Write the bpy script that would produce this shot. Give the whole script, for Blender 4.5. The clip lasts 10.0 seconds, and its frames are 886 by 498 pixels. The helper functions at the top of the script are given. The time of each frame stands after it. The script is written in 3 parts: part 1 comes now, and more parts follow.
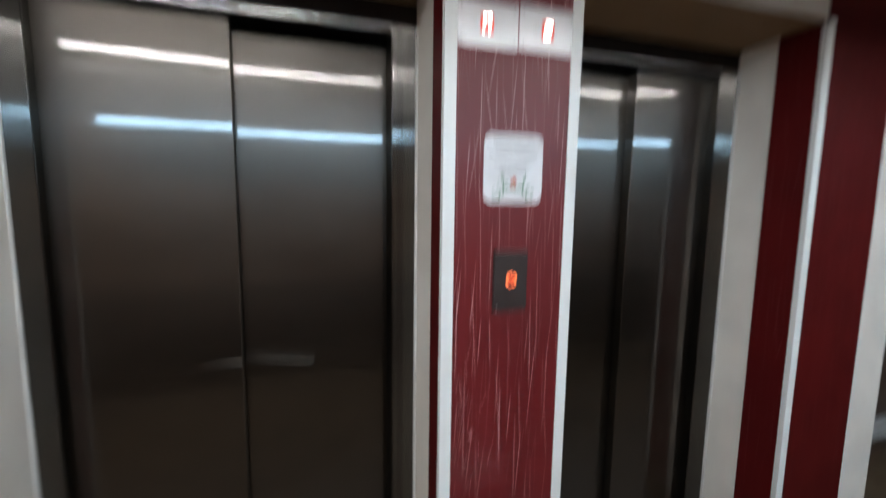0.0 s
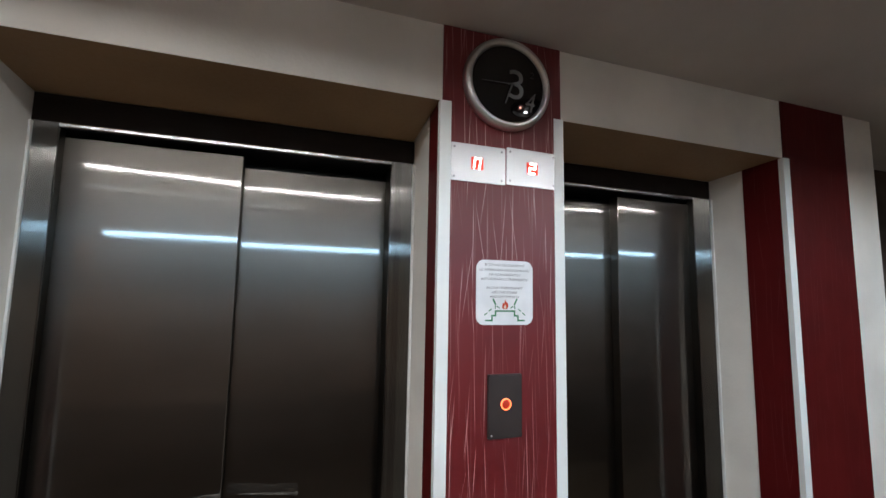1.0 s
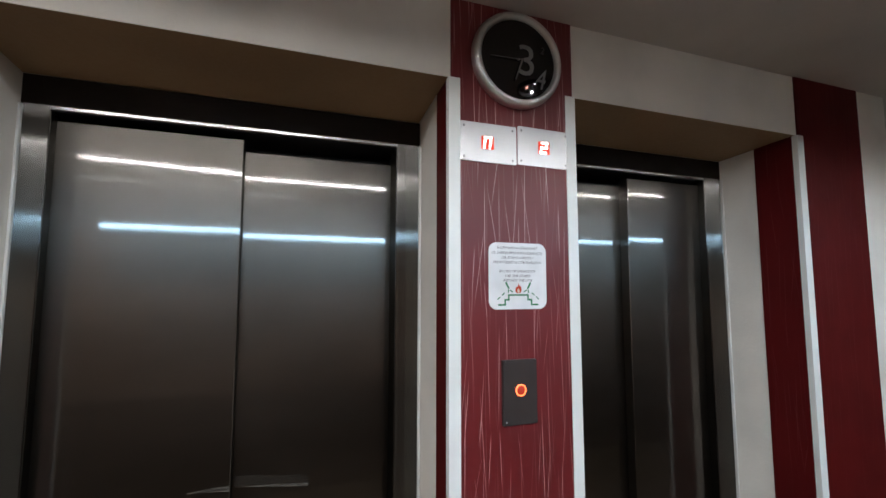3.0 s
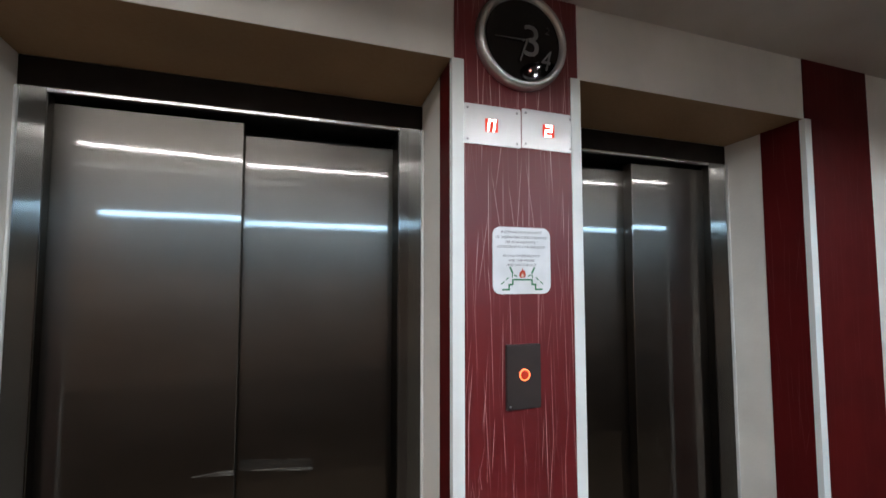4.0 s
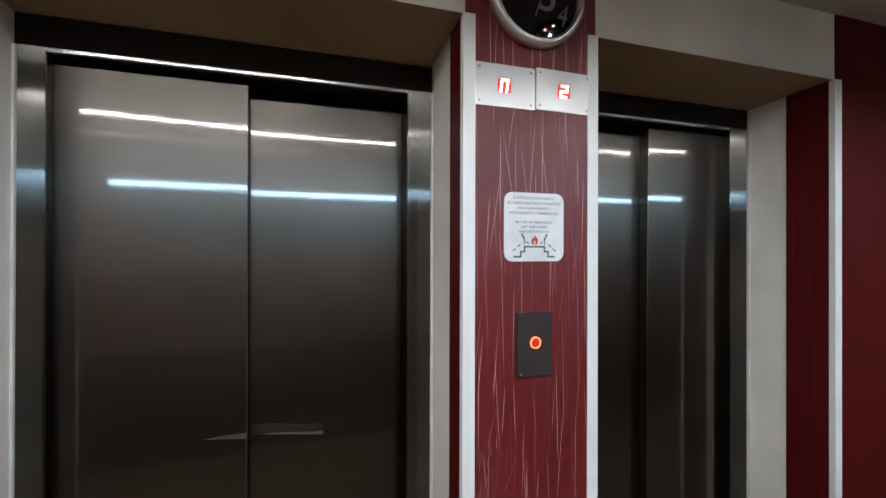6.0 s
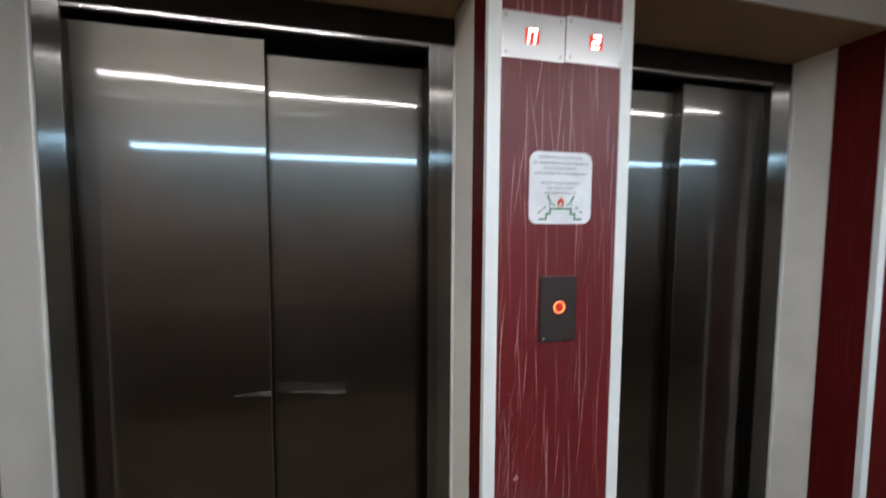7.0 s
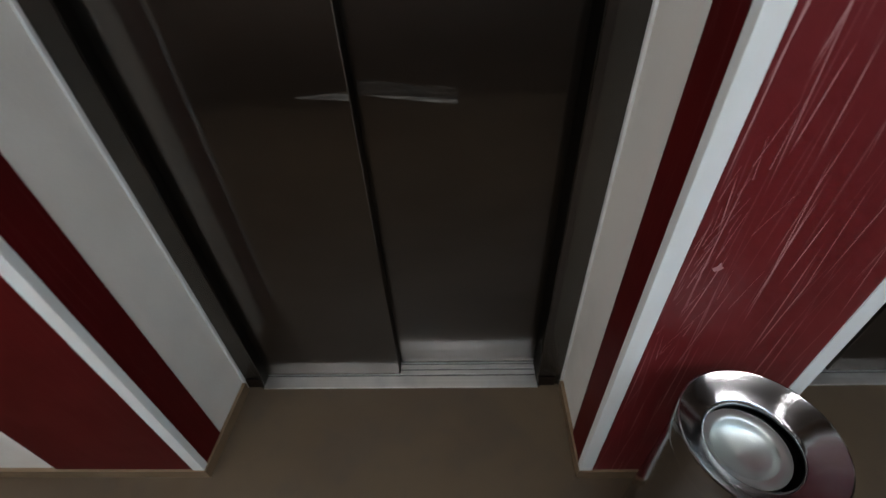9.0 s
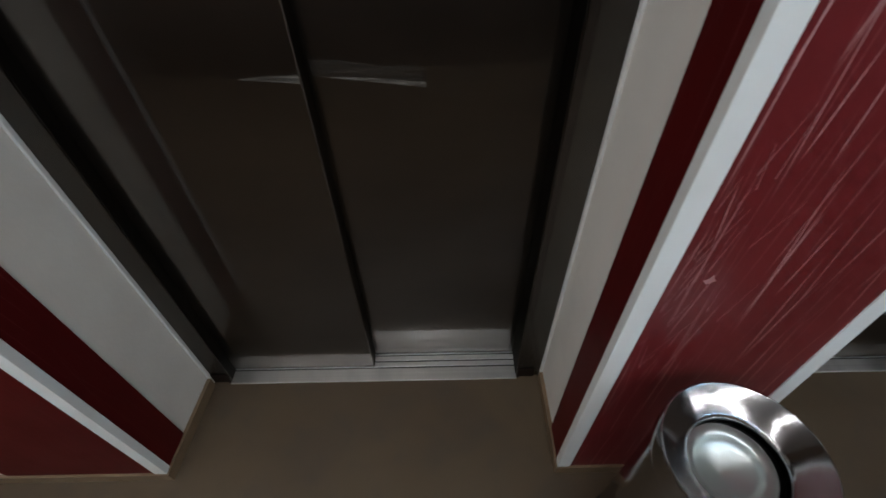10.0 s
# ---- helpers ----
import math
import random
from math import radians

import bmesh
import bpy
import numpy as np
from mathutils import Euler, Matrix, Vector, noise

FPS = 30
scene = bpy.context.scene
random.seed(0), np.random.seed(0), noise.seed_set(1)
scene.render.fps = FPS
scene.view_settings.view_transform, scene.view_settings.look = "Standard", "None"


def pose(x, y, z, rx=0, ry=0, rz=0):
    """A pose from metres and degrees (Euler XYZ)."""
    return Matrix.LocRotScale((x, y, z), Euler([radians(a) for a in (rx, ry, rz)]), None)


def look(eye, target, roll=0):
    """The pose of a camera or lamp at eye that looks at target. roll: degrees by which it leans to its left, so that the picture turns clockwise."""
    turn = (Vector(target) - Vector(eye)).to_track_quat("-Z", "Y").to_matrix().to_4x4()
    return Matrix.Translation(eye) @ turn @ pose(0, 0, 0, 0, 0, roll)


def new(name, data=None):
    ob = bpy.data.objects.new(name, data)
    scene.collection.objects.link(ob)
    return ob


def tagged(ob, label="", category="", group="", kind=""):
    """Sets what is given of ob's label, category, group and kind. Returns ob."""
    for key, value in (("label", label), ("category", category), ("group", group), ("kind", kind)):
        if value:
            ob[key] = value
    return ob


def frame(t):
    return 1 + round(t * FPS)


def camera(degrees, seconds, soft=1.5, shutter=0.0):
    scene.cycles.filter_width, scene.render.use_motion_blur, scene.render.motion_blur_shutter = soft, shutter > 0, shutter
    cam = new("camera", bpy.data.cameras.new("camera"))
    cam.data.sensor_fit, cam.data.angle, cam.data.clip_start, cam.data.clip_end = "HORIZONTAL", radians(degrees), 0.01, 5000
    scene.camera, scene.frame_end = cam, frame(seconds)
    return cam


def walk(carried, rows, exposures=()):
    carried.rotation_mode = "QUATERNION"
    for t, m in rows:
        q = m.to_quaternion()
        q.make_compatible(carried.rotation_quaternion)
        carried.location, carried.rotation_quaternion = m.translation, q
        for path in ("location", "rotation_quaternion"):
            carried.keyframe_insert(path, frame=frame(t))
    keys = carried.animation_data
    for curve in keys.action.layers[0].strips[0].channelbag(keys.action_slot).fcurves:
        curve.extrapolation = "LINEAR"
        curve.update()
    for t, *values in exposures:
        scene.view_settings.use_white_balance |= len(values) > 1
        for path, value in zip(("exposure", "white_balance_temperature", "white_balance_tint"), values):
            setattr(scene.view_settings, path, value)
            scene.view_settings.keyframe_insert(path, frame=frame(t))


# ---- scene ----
cam = camera(89.7, 10.0, shutter=0.8)
PATH = [
    (0, (-0.376, -1.119, 1.497), (0.253, 0.764, 1.255), 0.8),
    (0.2, (-0.404, -1.123, 1.563), (0.276, 0.758, 1.537), 1.6),
    (0.5, (-0.385, -1.145, 1.547), (0.264, 0.737, 1.74), 1.3),
    (1, (-0.386, -1.15, 1.549), (0.261, 0.73, 1.77), 1.0),
    (1.5, (-0.393, -1.134, 1.538), (0.254, 0.745, 1.761), 0.7),
    (2, (-0.398, -1.112, 1.533), (0.256, 0.767, 1.744), 0.4),
    (3.5, (-0.409, -1.094, 1.533), (0.251, 0.788, 1.692), -0.0),
    (4, (-0.41, -1.084, 1.522), (0.249, 0.8, 1.651), -0.0),
    (4.5, (-0.412, -1.072, 1.513), (0.241, 0.816, 1.592), 0.0),
    (5, (-0.413, -1.065, 1.52), (0.229, 0.829, 1.555), 0.0),
    (5.5, (-0.403, -1.06, 1.511), (0.226, 0.839, 1.528), 0.1),
    (7, (-0.404, -1.028, 1.496), (0.138, 0.892, 1.349), 0.4),
    (7.2, (-0.383, -0.978, 1.479), (0.07, 0.95, 1.201), -0.2),
    (7.5, (-0.325, -0.877, 1.474), (-0.075, 1.032, 0.931), -1.9),
    (7.8, (-0.288, -0.784, 1.44), (-0.211, 1.078, 0.714), -3.5),
    (8, (-0.252, -0.735, 1.411), (-0.281, 1.064, 0.539), -2.8),
    (8.2, (-0.263, -0.71, 1.394), (-0.312, 1.015, 0.384), -4.1),
    (8.5, (-0.264, -0.657, 1.375), (-0.359, 0.974, 0.221), -3.9),
    (8.6, (-0.255, -0.622, 1.355), (-0.385, 0.982, 0.168), -4.3),
    (9, (-0.326, -0.525, 1.328), (-0.402, 0.969, 0.0), -3.0),
    (9.5, (-0.332, -0.436, 1.312), (-0.354, 0.992, -0.089), -1.9),
    (10, (-0.296, -0.418, 1.318), (-0.308, 0.974, -0.119), -1.6),
]
walk(cam, [(t, look(eye, target, roll)) for t, eye, target, roll in PATH],
     exposures=[(0.0, 0.22, 6350, 10), (7.0, 0.22, 6350, 10), (8.0, 0.0, 6350, 10), (8.5, -0.14, 6300, 10), (9.0, -0.26, 6300, 10), (10.0, -0.34, 6300, 10)])

# ---- place ----
# x runs along the lift wall, y into it, z up; the pillar between the lifts stands at x 0 to 0.385, its face at y 0
CEIL, SOFFIT, SOFFIT_B = 2.338, 2.110, 2.082
PIL = 0.388
FRAME_Y = 0.285

world = bpy.data.worlds.new("world")
world.use_nodes = True
world.node_tree.nodes["Background"].inputs[0].default_value = (0.02, 0.02, 0.02, 1)
world.node_tree.nodes["Background"].inputs[1].default_value = 0.1
scene.world = world
NEAR_GLOW, FAR_GLOW, TUBE_GLOW = 68.0, 150.0, 27.0


# ---------- materials ----------
class Nodes:
    """A short way to write node trees."""

    def __init__(self, name):
        self.mat = bpy.data.materials.new(name)
        self.mat.use_nodes = True
        self.t = self.mat.node_tree
        self.p = self.t.nodes["Principled BSDF"]
        self.co = self.t.nodes.new("ShaderNodeTexCoord").outputs["Object"]

    def put(self, socket, v):
        if isinstance(v, (int, float)):
            socket.default_value = v
        elif isinstance(v, tuple):
            socket.default_value = v if len(v) != 3 or socket.type == "VECTOR" else (*v, 1)
        else:
            self.t.links.new(v, socket)

    def m(self, op, a, b=0.0, c=0.0):
        n = self.t.nodes.new("ShaderNodeMath")
        n.operation = op
        for i, v in enumerate((a, b, c)):
            self.put(n.inputs[i], v)
        return n.outputs[0]

    def scaled(self, scale):
        n = self.t.nodes.new("ShaderNodeMapping")
        self.put(n.inputs["Vector"], self.co)
        n.inputs["Scale"].default_value = scale
        return n.outputs[0]

    def noise(self, scale, vec=None, detail=3.0, rough=0.5):
        n = self.t.nodes.new("ShaderNodeTexNoise")
        self.put(n.inputs["Vector"], vec if vec is not None else self.co)
        n.inputs["Scale"].default_value = scale
        n.inputs["Detail"].default_value = detail
        n.inputs["Roughness"].default_value = rough
        return n.outputs["Fac"]

    def ramp(self, fac, lo, hi, a=0.0, b=1.0):
        n = self.t.nodes.new("ShaderNodeMapRange")
        n.interpolation_type = "SMOOTHSTEP"
        self.put(n.inputs["Value"], fac)
        for key, v in (("From Min", lo), ("From Max", hi), ("To Min", a), ("To Max", b)):
            self.put(n.inputs[key], v)
        return n.outputs[0]

    def mix(self, fac, a, b):
        n = self.t.nodes.new("ShaderNodeMix")
        n.data_type = "RGBA"
        self.put(n.inputs["Factor"], fac)
        self.put(n.inputs[6], a)
        self.put(n.inputs[7], b)
        return n.outputs[2]

    def vec(self, x, y, z):
        n = self.t.nodes.new("ShaderNodeCombineXYZ")
        for i, v in enumerate((x, y, z)):
            self.put(n.inputs[i], v)
        return n.outputs[0]

    def xyz(self):
        n = self.t.nodes.new("ShaderNodeSeparateXYZ")
        self.put(n.inputs[0], self.co)
        return n.outputs

    def random(self, vec):
        n = self.t.nodes.new("ShaderNodeTexWhiteNoise")
        n.noise_dimensions = "3D"
        self.put(n.inputs["Vector"], vec)
        return n.outputs["Value"]

    def bump(self, height, strength, distance):
        n = self.t.nodes.new("ShaderNodeBump")
        n.inputs["Strength"].default_value = strength
        n.inputs["Distance"].default_value = distance
        self.put(n.inputs["Height"], height)
        self.put(self.p.inputs["Normal"], n.outputs[0])

    def done(self, color, rough, metal=0.0, spec=0.5):
        self.put(self.p.inputs["Base Color"], color)
        self.put(self.p.inputs["Roughness"], rough)
        self.put(self.p.inputs["Metallic"], metal)
        self.put(self.p.inputs["Specular IOR Level"], spec)
        return self.mat


def painted_plaster(name, tone, soil=0.8):
    n = Nodes(name)
    big, fine = n.noise(2.2, detail=4), n.noise(90, detail=2)
    dirty = tuple(c * soil for c in tone)
    col = n.mix(n.ramp(big, 0.35, 0.7), tone, dirty)
    n.bump(n.m("ADD", fine, n.m("MULTIPLY", n.noise(9), 1.5)), 0.25, 0.002)
    return n.done(col, n.ramp(fine, 0.3, 0.7, 0.5, 0.65), spec=0.3)


def brushed_steel(name, gloss, haze, rough, wave, broad=0.5, smear=0.31, pull=0.0):
    """Lacquered steel sheet: a faint sharp gloss over a broad haze, which the grain draws out sideways where pull is negative."""
    n = Nodes(name)
    grain = n.noise(1.0, n.scaled((4, 4, 900)), 2)
    cloud = n.noise(1.0, n.scaled((1.4, 1.4, 3.2)), 4)
    sag = n.noise(1.0, n.scaled((2.2, 2.2, 1.3)), 1)
    lift = n.t.nodes.new("ShaderNodeBump")
    lift.inputs["Strength"].default_value, lift.inputs["Distance"].default_value = 0.5, 0.02
    n.put(lift.inputs["Height"], n.m("MULTIPLY", sag, wave))
    tangent = n.t.nodes.new("ShaderNodeTangent")
    tangent.direction_type, tangent.axis = "RADIAL", "Z"
    lobes = []
    for tone, ro, an in ((gloss, rough, 0.0), (haze, smear, pull)):
        col = n.mix(n.ramp(cloud, 0.3, 0.75), tone, tuple(c * 0.72 for c in tone))
        col = n.mix(n.m("MULTIPLY", grain, 0.3), col, tuple(c * 0.7 for c in tone))
        g = n.t.nodes.new("ShaderNodeBsdfAnisotropic")
        g.distribution = "GGX"
        n.put(g.inputs["Color"], col)
        n.put(g.inputs["Roughness"], ro)
        n.put(g.inputs["Anisotropy"], an)
        n.put(g.inputs["Tangent"], tangent.outputs[0])
        n.put(g.inputs["Normal"], lift.outputs[0])
        lobes.append(g.outputs[0])
    both = n.t.nodes.new("ShaderNodeMixShader")
    both.inputs[0].default_value = broad
    n.put(both.inputs[1], lobes[0])
    n.put(both.inputs[2], lobes[1])
    n.put(n.t.nodes["Material Output"].inputs["Surface"], both.outputs[0])
    return n.mat


def plain_metal(name, tone, rough):
    n = Nodes(name)
    soft = n.noise(4, detail=2)
    return n.done(n.mix(soft, tone, tuple(c * 0.85 for c in tone)), n.m("MULTIPLY_ADD", soft, rough * 0.2, rough * 0.9), 1.0)


def drawn_aluminium(name, tone, rough):
    """Aluminium strip with fine lines drawn along x and dull patches where feet pass."""
    n = Nodes(name)
    lines = n.noise(1.0, n.scaled((1.5, 260, 40)), 2)
    worn = n.noise(1.0, n.scaled((7, 3, 3)), 3)
    col = n.mix(n.m("MULTIPLY", lines, 0.5), tone, tuple(c * 0.6 for c in tone))
    col = n.mix(n.ramp(worn, 0.45, 0.75, 0.0, 0.5), col, tuple(c * 0.5 for c in tone))
    return n.done(col, n.ramp(worn, 0.35, 0.7, rough * 0.85, rough * 1.3), 1.0)


def plain_paint(name, tone, rough, spec=0.4, soil=0.85):
    n = Nodes(name)
    fine = n.noise(12, detail=3)
    col = n.mix(n.ramp(fine, 0.3, 0.75), tone, tuple(c * soil for c in tone))
    return n.done(col, n.ramp(fine, 0.3, 0.7, rough * 0.9, rough * 1.1), spec=spec)


def red_laminate(name, tone, strength, sheen, rough):
    """Dark red laminate printed with pale hair-like streaks that run nearly upright."""
    n = Nodes(name)
    x, y, z = n.xyz()
    u = n.m("ADD", x, y)
    lines = None
    for k, (cell, lean, thick, long, share) in enumerate(((0.036, 0.9, 1.0, 0.46, 0.75), (0.041, -1.1, 0.9, 0.38, 0.75), (0.033, 0.2, 1.1, 0.52, 0.7), (0.047, -0.4, 1.0, 0.42, 0.75), (0.053, 2.0, 0.8, 0.31, 0.6), (0.045, -2.2, 0.8, 0.34, 0.6))):
        s = n.m("ADD", n.m("DIVIDE", u, cell), n.m("MULTIPLY_ADD", z, lean, 3.7 * k))
        cid = n.m("FLOOR", s)
        rows = n.m("ADD", n.m("DIVIDE", z, long), n.m("MULTIPLY", n.random(n.vec(cid, k * 2.3, 7.5)), 5.0))
        row = n.m("FLOOR", rows)
        along = n.m("SUBTRACT", n.m("FRACT", rows), 0.5)
        pick = n.random(n.vec(cid, row, k * 3.1 + 0.5))
        tilt = n.m("MULTIPLY_ADD", n.random(n.vec(row, cid, k * 1.9 + 9.5)), 0.8, -0.4)
        place = n.m("MULTIPLY_ADD", pick, 0.5, 0.25)
        gap = n.m("MULTIPLY", n.m("ABSOLUTE", n.m("SUBTRACT", n.m("SUBTRACT", n.m("FRACT", s), place), n.m("MULTIPLY", along, tilt))), cell)
        reach = n.m("MULTIPLY_ADD", n.random(n.vec(cid, k * 5.3, row)), 0.3, 0.18)
        fade = n.ramp(n.m("DIVIDE", n.m("ABSOLUTE", along), reach), 0.3, 1.0, 1.0, 0.0)
        stroke = n.m("MULTIPLY", n.ramp(gap, 0.0002 * thick, 0.0012 * thick, 1.0, 0.0), fade)
        shown = n.ramp(n.random(n.vec(row, k * 4.7, cid)), 0.0, share, 1.0, 0.0)
        stroke = n.m("MULTIPLY", stroke, n.m("MULTIPLY_ADD", shown, 0.9, 0.1))
        lines = stroke if lines is None else n.m("MAXIMUM", lines, stroke)
    cloud = n.noise(5, detail=3)
    base = n.mix(n.ramp(cloud, 0.3, 0.7), tone, tuple(c * 0.83 for c in tone))
    # streaks drop to under half strength towards the bottom
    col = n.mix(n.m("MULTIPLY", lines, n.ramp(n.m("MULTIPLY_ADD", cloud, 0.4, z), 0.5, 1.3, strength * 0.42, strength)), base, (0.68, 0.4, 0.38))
    n.bump(n.noise(220, detail=2), 0.06, 0.0006)
    return n.done(col, n.ramp(cloud, 0.3, 0.7, rough * 0.93, rough * 1.07), spec=sheen)


def floor_covering():
    n = Nodes("brown_floor")
    big, mid, fine = n.noise(1.6, detail=4), n.noise(14, detail=4), n.noise(160, detail=2)
    col = n.mix(n.ramp(big, 0.3, 0.72), (0.105, 0.074, 0.045), (0.08, 0.055, 0.034))
    col = n.mix(n.ramp(mid, 0.5, 0.8, 0.0, 0.5), col, (0.075, 0.056, 0.042))
    col = n.mix(n.ramp(n.noise(3.5, detail=2), 0.5, 0.66, 0.0, 0.4), col, (0.07, 0.052, 0.038))
    n.bump(n.m("ADD", mid, fine), 0.1, 0.001)
    return n.done(col, n.ramp(mid, 0.3, 0.7, 0.32, 0.5), spec=0.4)


def glowing(name, tone, strength, base=(0.8, 0.8, 0.8)):
    n = Nodes(name)
    n.p.inputs["Emission Color"].default_value = (*tone, 1)
    n.p.inputs["Emission Strength"].default_value = strength
    return n.done(base, 0.5)


PLASTER = painted_plaster("off_white_plaster", (0.81, 0.765, 0.697))
# unseen band; its grey is held low to limit light bounced at the pillar
FRIEZE_PAINT = painted_plaster("bounce_toned_frieze_grey", (0.17, 0.185, 0.2))
CEIL_PAINT = painted_plaster("ceiling_paint", (0.6, 0.57, 0.54), 0.88)
FAR_PAINT = painted_plaster("far_wall_paint", (0.23, 0.158, 0.113))
DADO = plain_paint("dark_dado_paint", (0.075, 0.05, 0.035), 0.5)
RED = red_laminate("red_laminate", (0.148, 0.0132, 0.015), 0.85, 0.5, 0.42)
# same pattern as the pillar sheet, darker and nearly without streaks
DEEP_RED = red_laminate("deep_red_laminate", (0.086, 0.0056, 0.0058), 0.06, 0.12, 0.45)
FLOOR = floor_covering()
SKIRT = plain_paint("tan_skirting_tile", (0.2, 0.135, 0.08), 0.4)
DOOR_STEEL = brushed_steel("brushed_door_steel", (0.16, 0.153, 0.146), (0.21, 0.188, 0.163), 0.05, 0.006, 0.5, 0.31)
FRAME_STEEL = brushed_steel("brushed_frame_steel", (0.12, 0.118, 0.113), (0.24, 0.23, 0.212), 0.06, 0.004, 0.75, 0.26, -0.9)
JAMB_SIDE = brushed_steel("shaded_jamb_steel", (0.05, 0.048, 0.045), (0.12, 0.112, 0.1), 0.12, 0.004, 0.6, 0.33)
LIP_STEEL = plain_metal("bright_lip_steel", (0.75, 0.76, 0.77), 0.24)
SILL_ALU = drawn_aluminium("worn_sill_aluminium", (0.88, 0.87, 0.85), 0.42)
HEADER_DARK = plain_paint("dark_brown_matte", (0.014, 0.0085, 0.006), 0.6, 0.12)
BLACK = plain_paint("plain_black", (0.008, 0.008, 0.008), 0.6)
WHITE_TRIM = plain_paint("white_trim_plastic", (0.82, 0.835, 0.808), 0.35, 0.4, 0.97)
SEALANT = plain_paint("white_sealant", (0.75, 0.74, 0.71), 0.5)
PLATE = brushed_steel("plate_steel", (0.58, 0.575, 0.575), (0.62, 0.615, 0.615), 0.3, 0.002, 0.5, 0.4)
SCREW = plain_metal("screw_steel", (0.3, 0.3, 0.3), 0.35)
CHROME = plain_metal("polished_steel", (0.38, 0.375, 0.38), 0.14)
BOWL = plain_metal("ash_bowl_aluminium", (0.62, 0.67, 0.655), 0.38)
SILVER = plain_metal("satin_silver_rim", (0.78, 0.78, 0.78), 0.33)
DIAL = plain_paint("black_dial_glass", (0.006, 0.005, 0.005), 0.035, 0.5)
NUMERAL = plain_paint("grey_numeral", (0.19, 0.19, 0.19), 0.4)
DIM_GREY = plain_paint("dim_grey_numeral", (0.13, 0.13, 0.13), 0.4)
DARK_NUMERAL = plain_paint("dim_numeral", (0.06, 0.055, 0.055), 0.4)
SIGN_WHITE = plain_paint("sign_white", (0.82, 0.82, 0.83), 0.35)
INK = plain_paint("sign_grey_ink", (0.2, 0.18, 0.19), 0.5)
GREEN = plain_paint("sign_green", (0.05, 0.22, 0.1), 0.5)
FLAME = plain_paint("sign_flame_red", (0.6, 0.06, 0.02), 0.5)
FLAME_IN = plain_paint("sign_flame_pale", (0.8, 0.6, 0.45), 0.5)
CALL_PLATE = plain_paint("dark_bronze_plate", (0.045, 0.036, 0.034), 0.35)
RING_GLOW = glowing("button_ring_glow", (1.0, 0.2, 0.06), 2.6, (0.6, 0.1, 0.05))
BUTTON_RED = glowing("button_red", (1.0, 0.05, 0.01), 0.12, (0.4, 0.03, 0.01))
LED_WINDOW = glowing("led_window_red", (1.0, 0.06, 0.015), 0.45, (0.4, 0.02, 0.01))
LED_DIGIT = glowing("led_digit", (1.0, 0.72, 0.66), 4.0)
LAMPS = [glowing("ceiling_lamp_diffuser", (1.0, 0.982, 0.962), g) for g in (NEAR_GLOW, FAR_GLOW)]
LED_WHITE = glowing("downlight_white_point", (1.0, 0.97, 0.95), 150.0)
LED_WARM = glowing("downlight_warm_point", (1.0, 0.45, 0.35), 50.0)
STRIP = glowing("strip_diffuser", (0.9, 0.96, 1.0), 7.0)
TUBE = glowing("cool_tube", (0.44, 0.73, 1.0), TUBE_GLOW)
LEDGE_GREY = plain_paint("grey_ledge_paint", (0.4, 0.42, 0.42), 0.4)


# ---------- building helpers ----------
def box(bm, x0, x1, y0, y1, z0, z1, bevel=0.0, seg=2):
    made = bmesh.ops.create_cube(bm, size=1.0)["verts"]
    bmesh.ops.transform(bm, verts=made, matrix=Matrix.LocRotScale(((x0 + x1) / 2, (y0 + y1) / 2, (z0 + z1) / 2), None, (x1 - x0, y1 - y0, z1 - z0)))
    if bevel:
        edges = {e for v in made for e in v.link_edges}
        bmesh.ops.bevel(bm, geom=list(edges), offset=bevel, segments=seg, affect="EDGES", profile=0.5)
    return bm


def prism(bm, outline, lo, hi, axis):
    """A solid from a flat outline of two coordinates, pulled along the named axis from lo to hi."""
    def at(p, h):
        a, b = p
        return {"x": (h, a, b), "y": (a, h, b), "z": (a, b, h)}[axis]
    low = [bm.verts.new(at(p, lo)) for p in outline]
    top = [bm.verts.new(at(p, hi)) for p in outline]
    bm.faces.new(low), bm.faces.new(top)
    for i in range(len(outline)):
        j = (i + 1) % len(outline)
        bm.faces.new((low[i], low[j], top[j], top[i]))
    bmesh.ops.recalc_face_normals(bm, faces=bm.faces)
    return bm


def lathe(bm, profile, steps=64):
    """Turns a profile of (radius, height) round z."""
    rings = []
    for r, h in profile:
        if r < 1e-6:
            rings.append([bm.verts.new((0, 0, h))])
        else:
            rings.append([bm.verts.new((r * math.cos(2 * math.pi * i / steps), r * math.sin(2 * math.pi * i / steps), h)) for i in range(steps)])
    for a, b in zip(rings, rings[1:]):
        for i in range(steps):
            j = (i + 1) % steps
            ring = [a[i % len(a)], a[j % len(a)], b[j % len(b)], b[i % len(b)]]
            ring = [v for k, v in enumerate(ring) if v not in ring[:k]]
            if len(ring) > 2:
                bm.faces.new(ring)
    bmesh.ops.recalc_face_normals(bm, faces=bm.faces)
    return bm


def rounded(w, h, r, n=8):
    """The outline of a rounded rectangle round the origin."""
    out = []
    for cx, cz, a0 in ((w / 2 - r, h / 2 - r, 0), (-w / 2 + r, h / 2 - r, 90), (-w / 2 + r, -h / 2 + r, 180), (w / 2 - r, -h / 2 + r, 270)):
        for i in range(n + 1):
            a = radians(a0 + 90 * i / n)
            out.append((cx + r * math.cos(a), cz + r * math.sin(a)))
    return out


def finish(name, bm, material, smooth=False):
    me = bpy.data.meshes.new(name)
    bm.to_mesh(me)
    bm.free()
    me.materials.append(material)
    if smooth:
        me.shade_smooth()
        me.set_sharp_from_angle(angle=radians(35))
    return new(name, me)


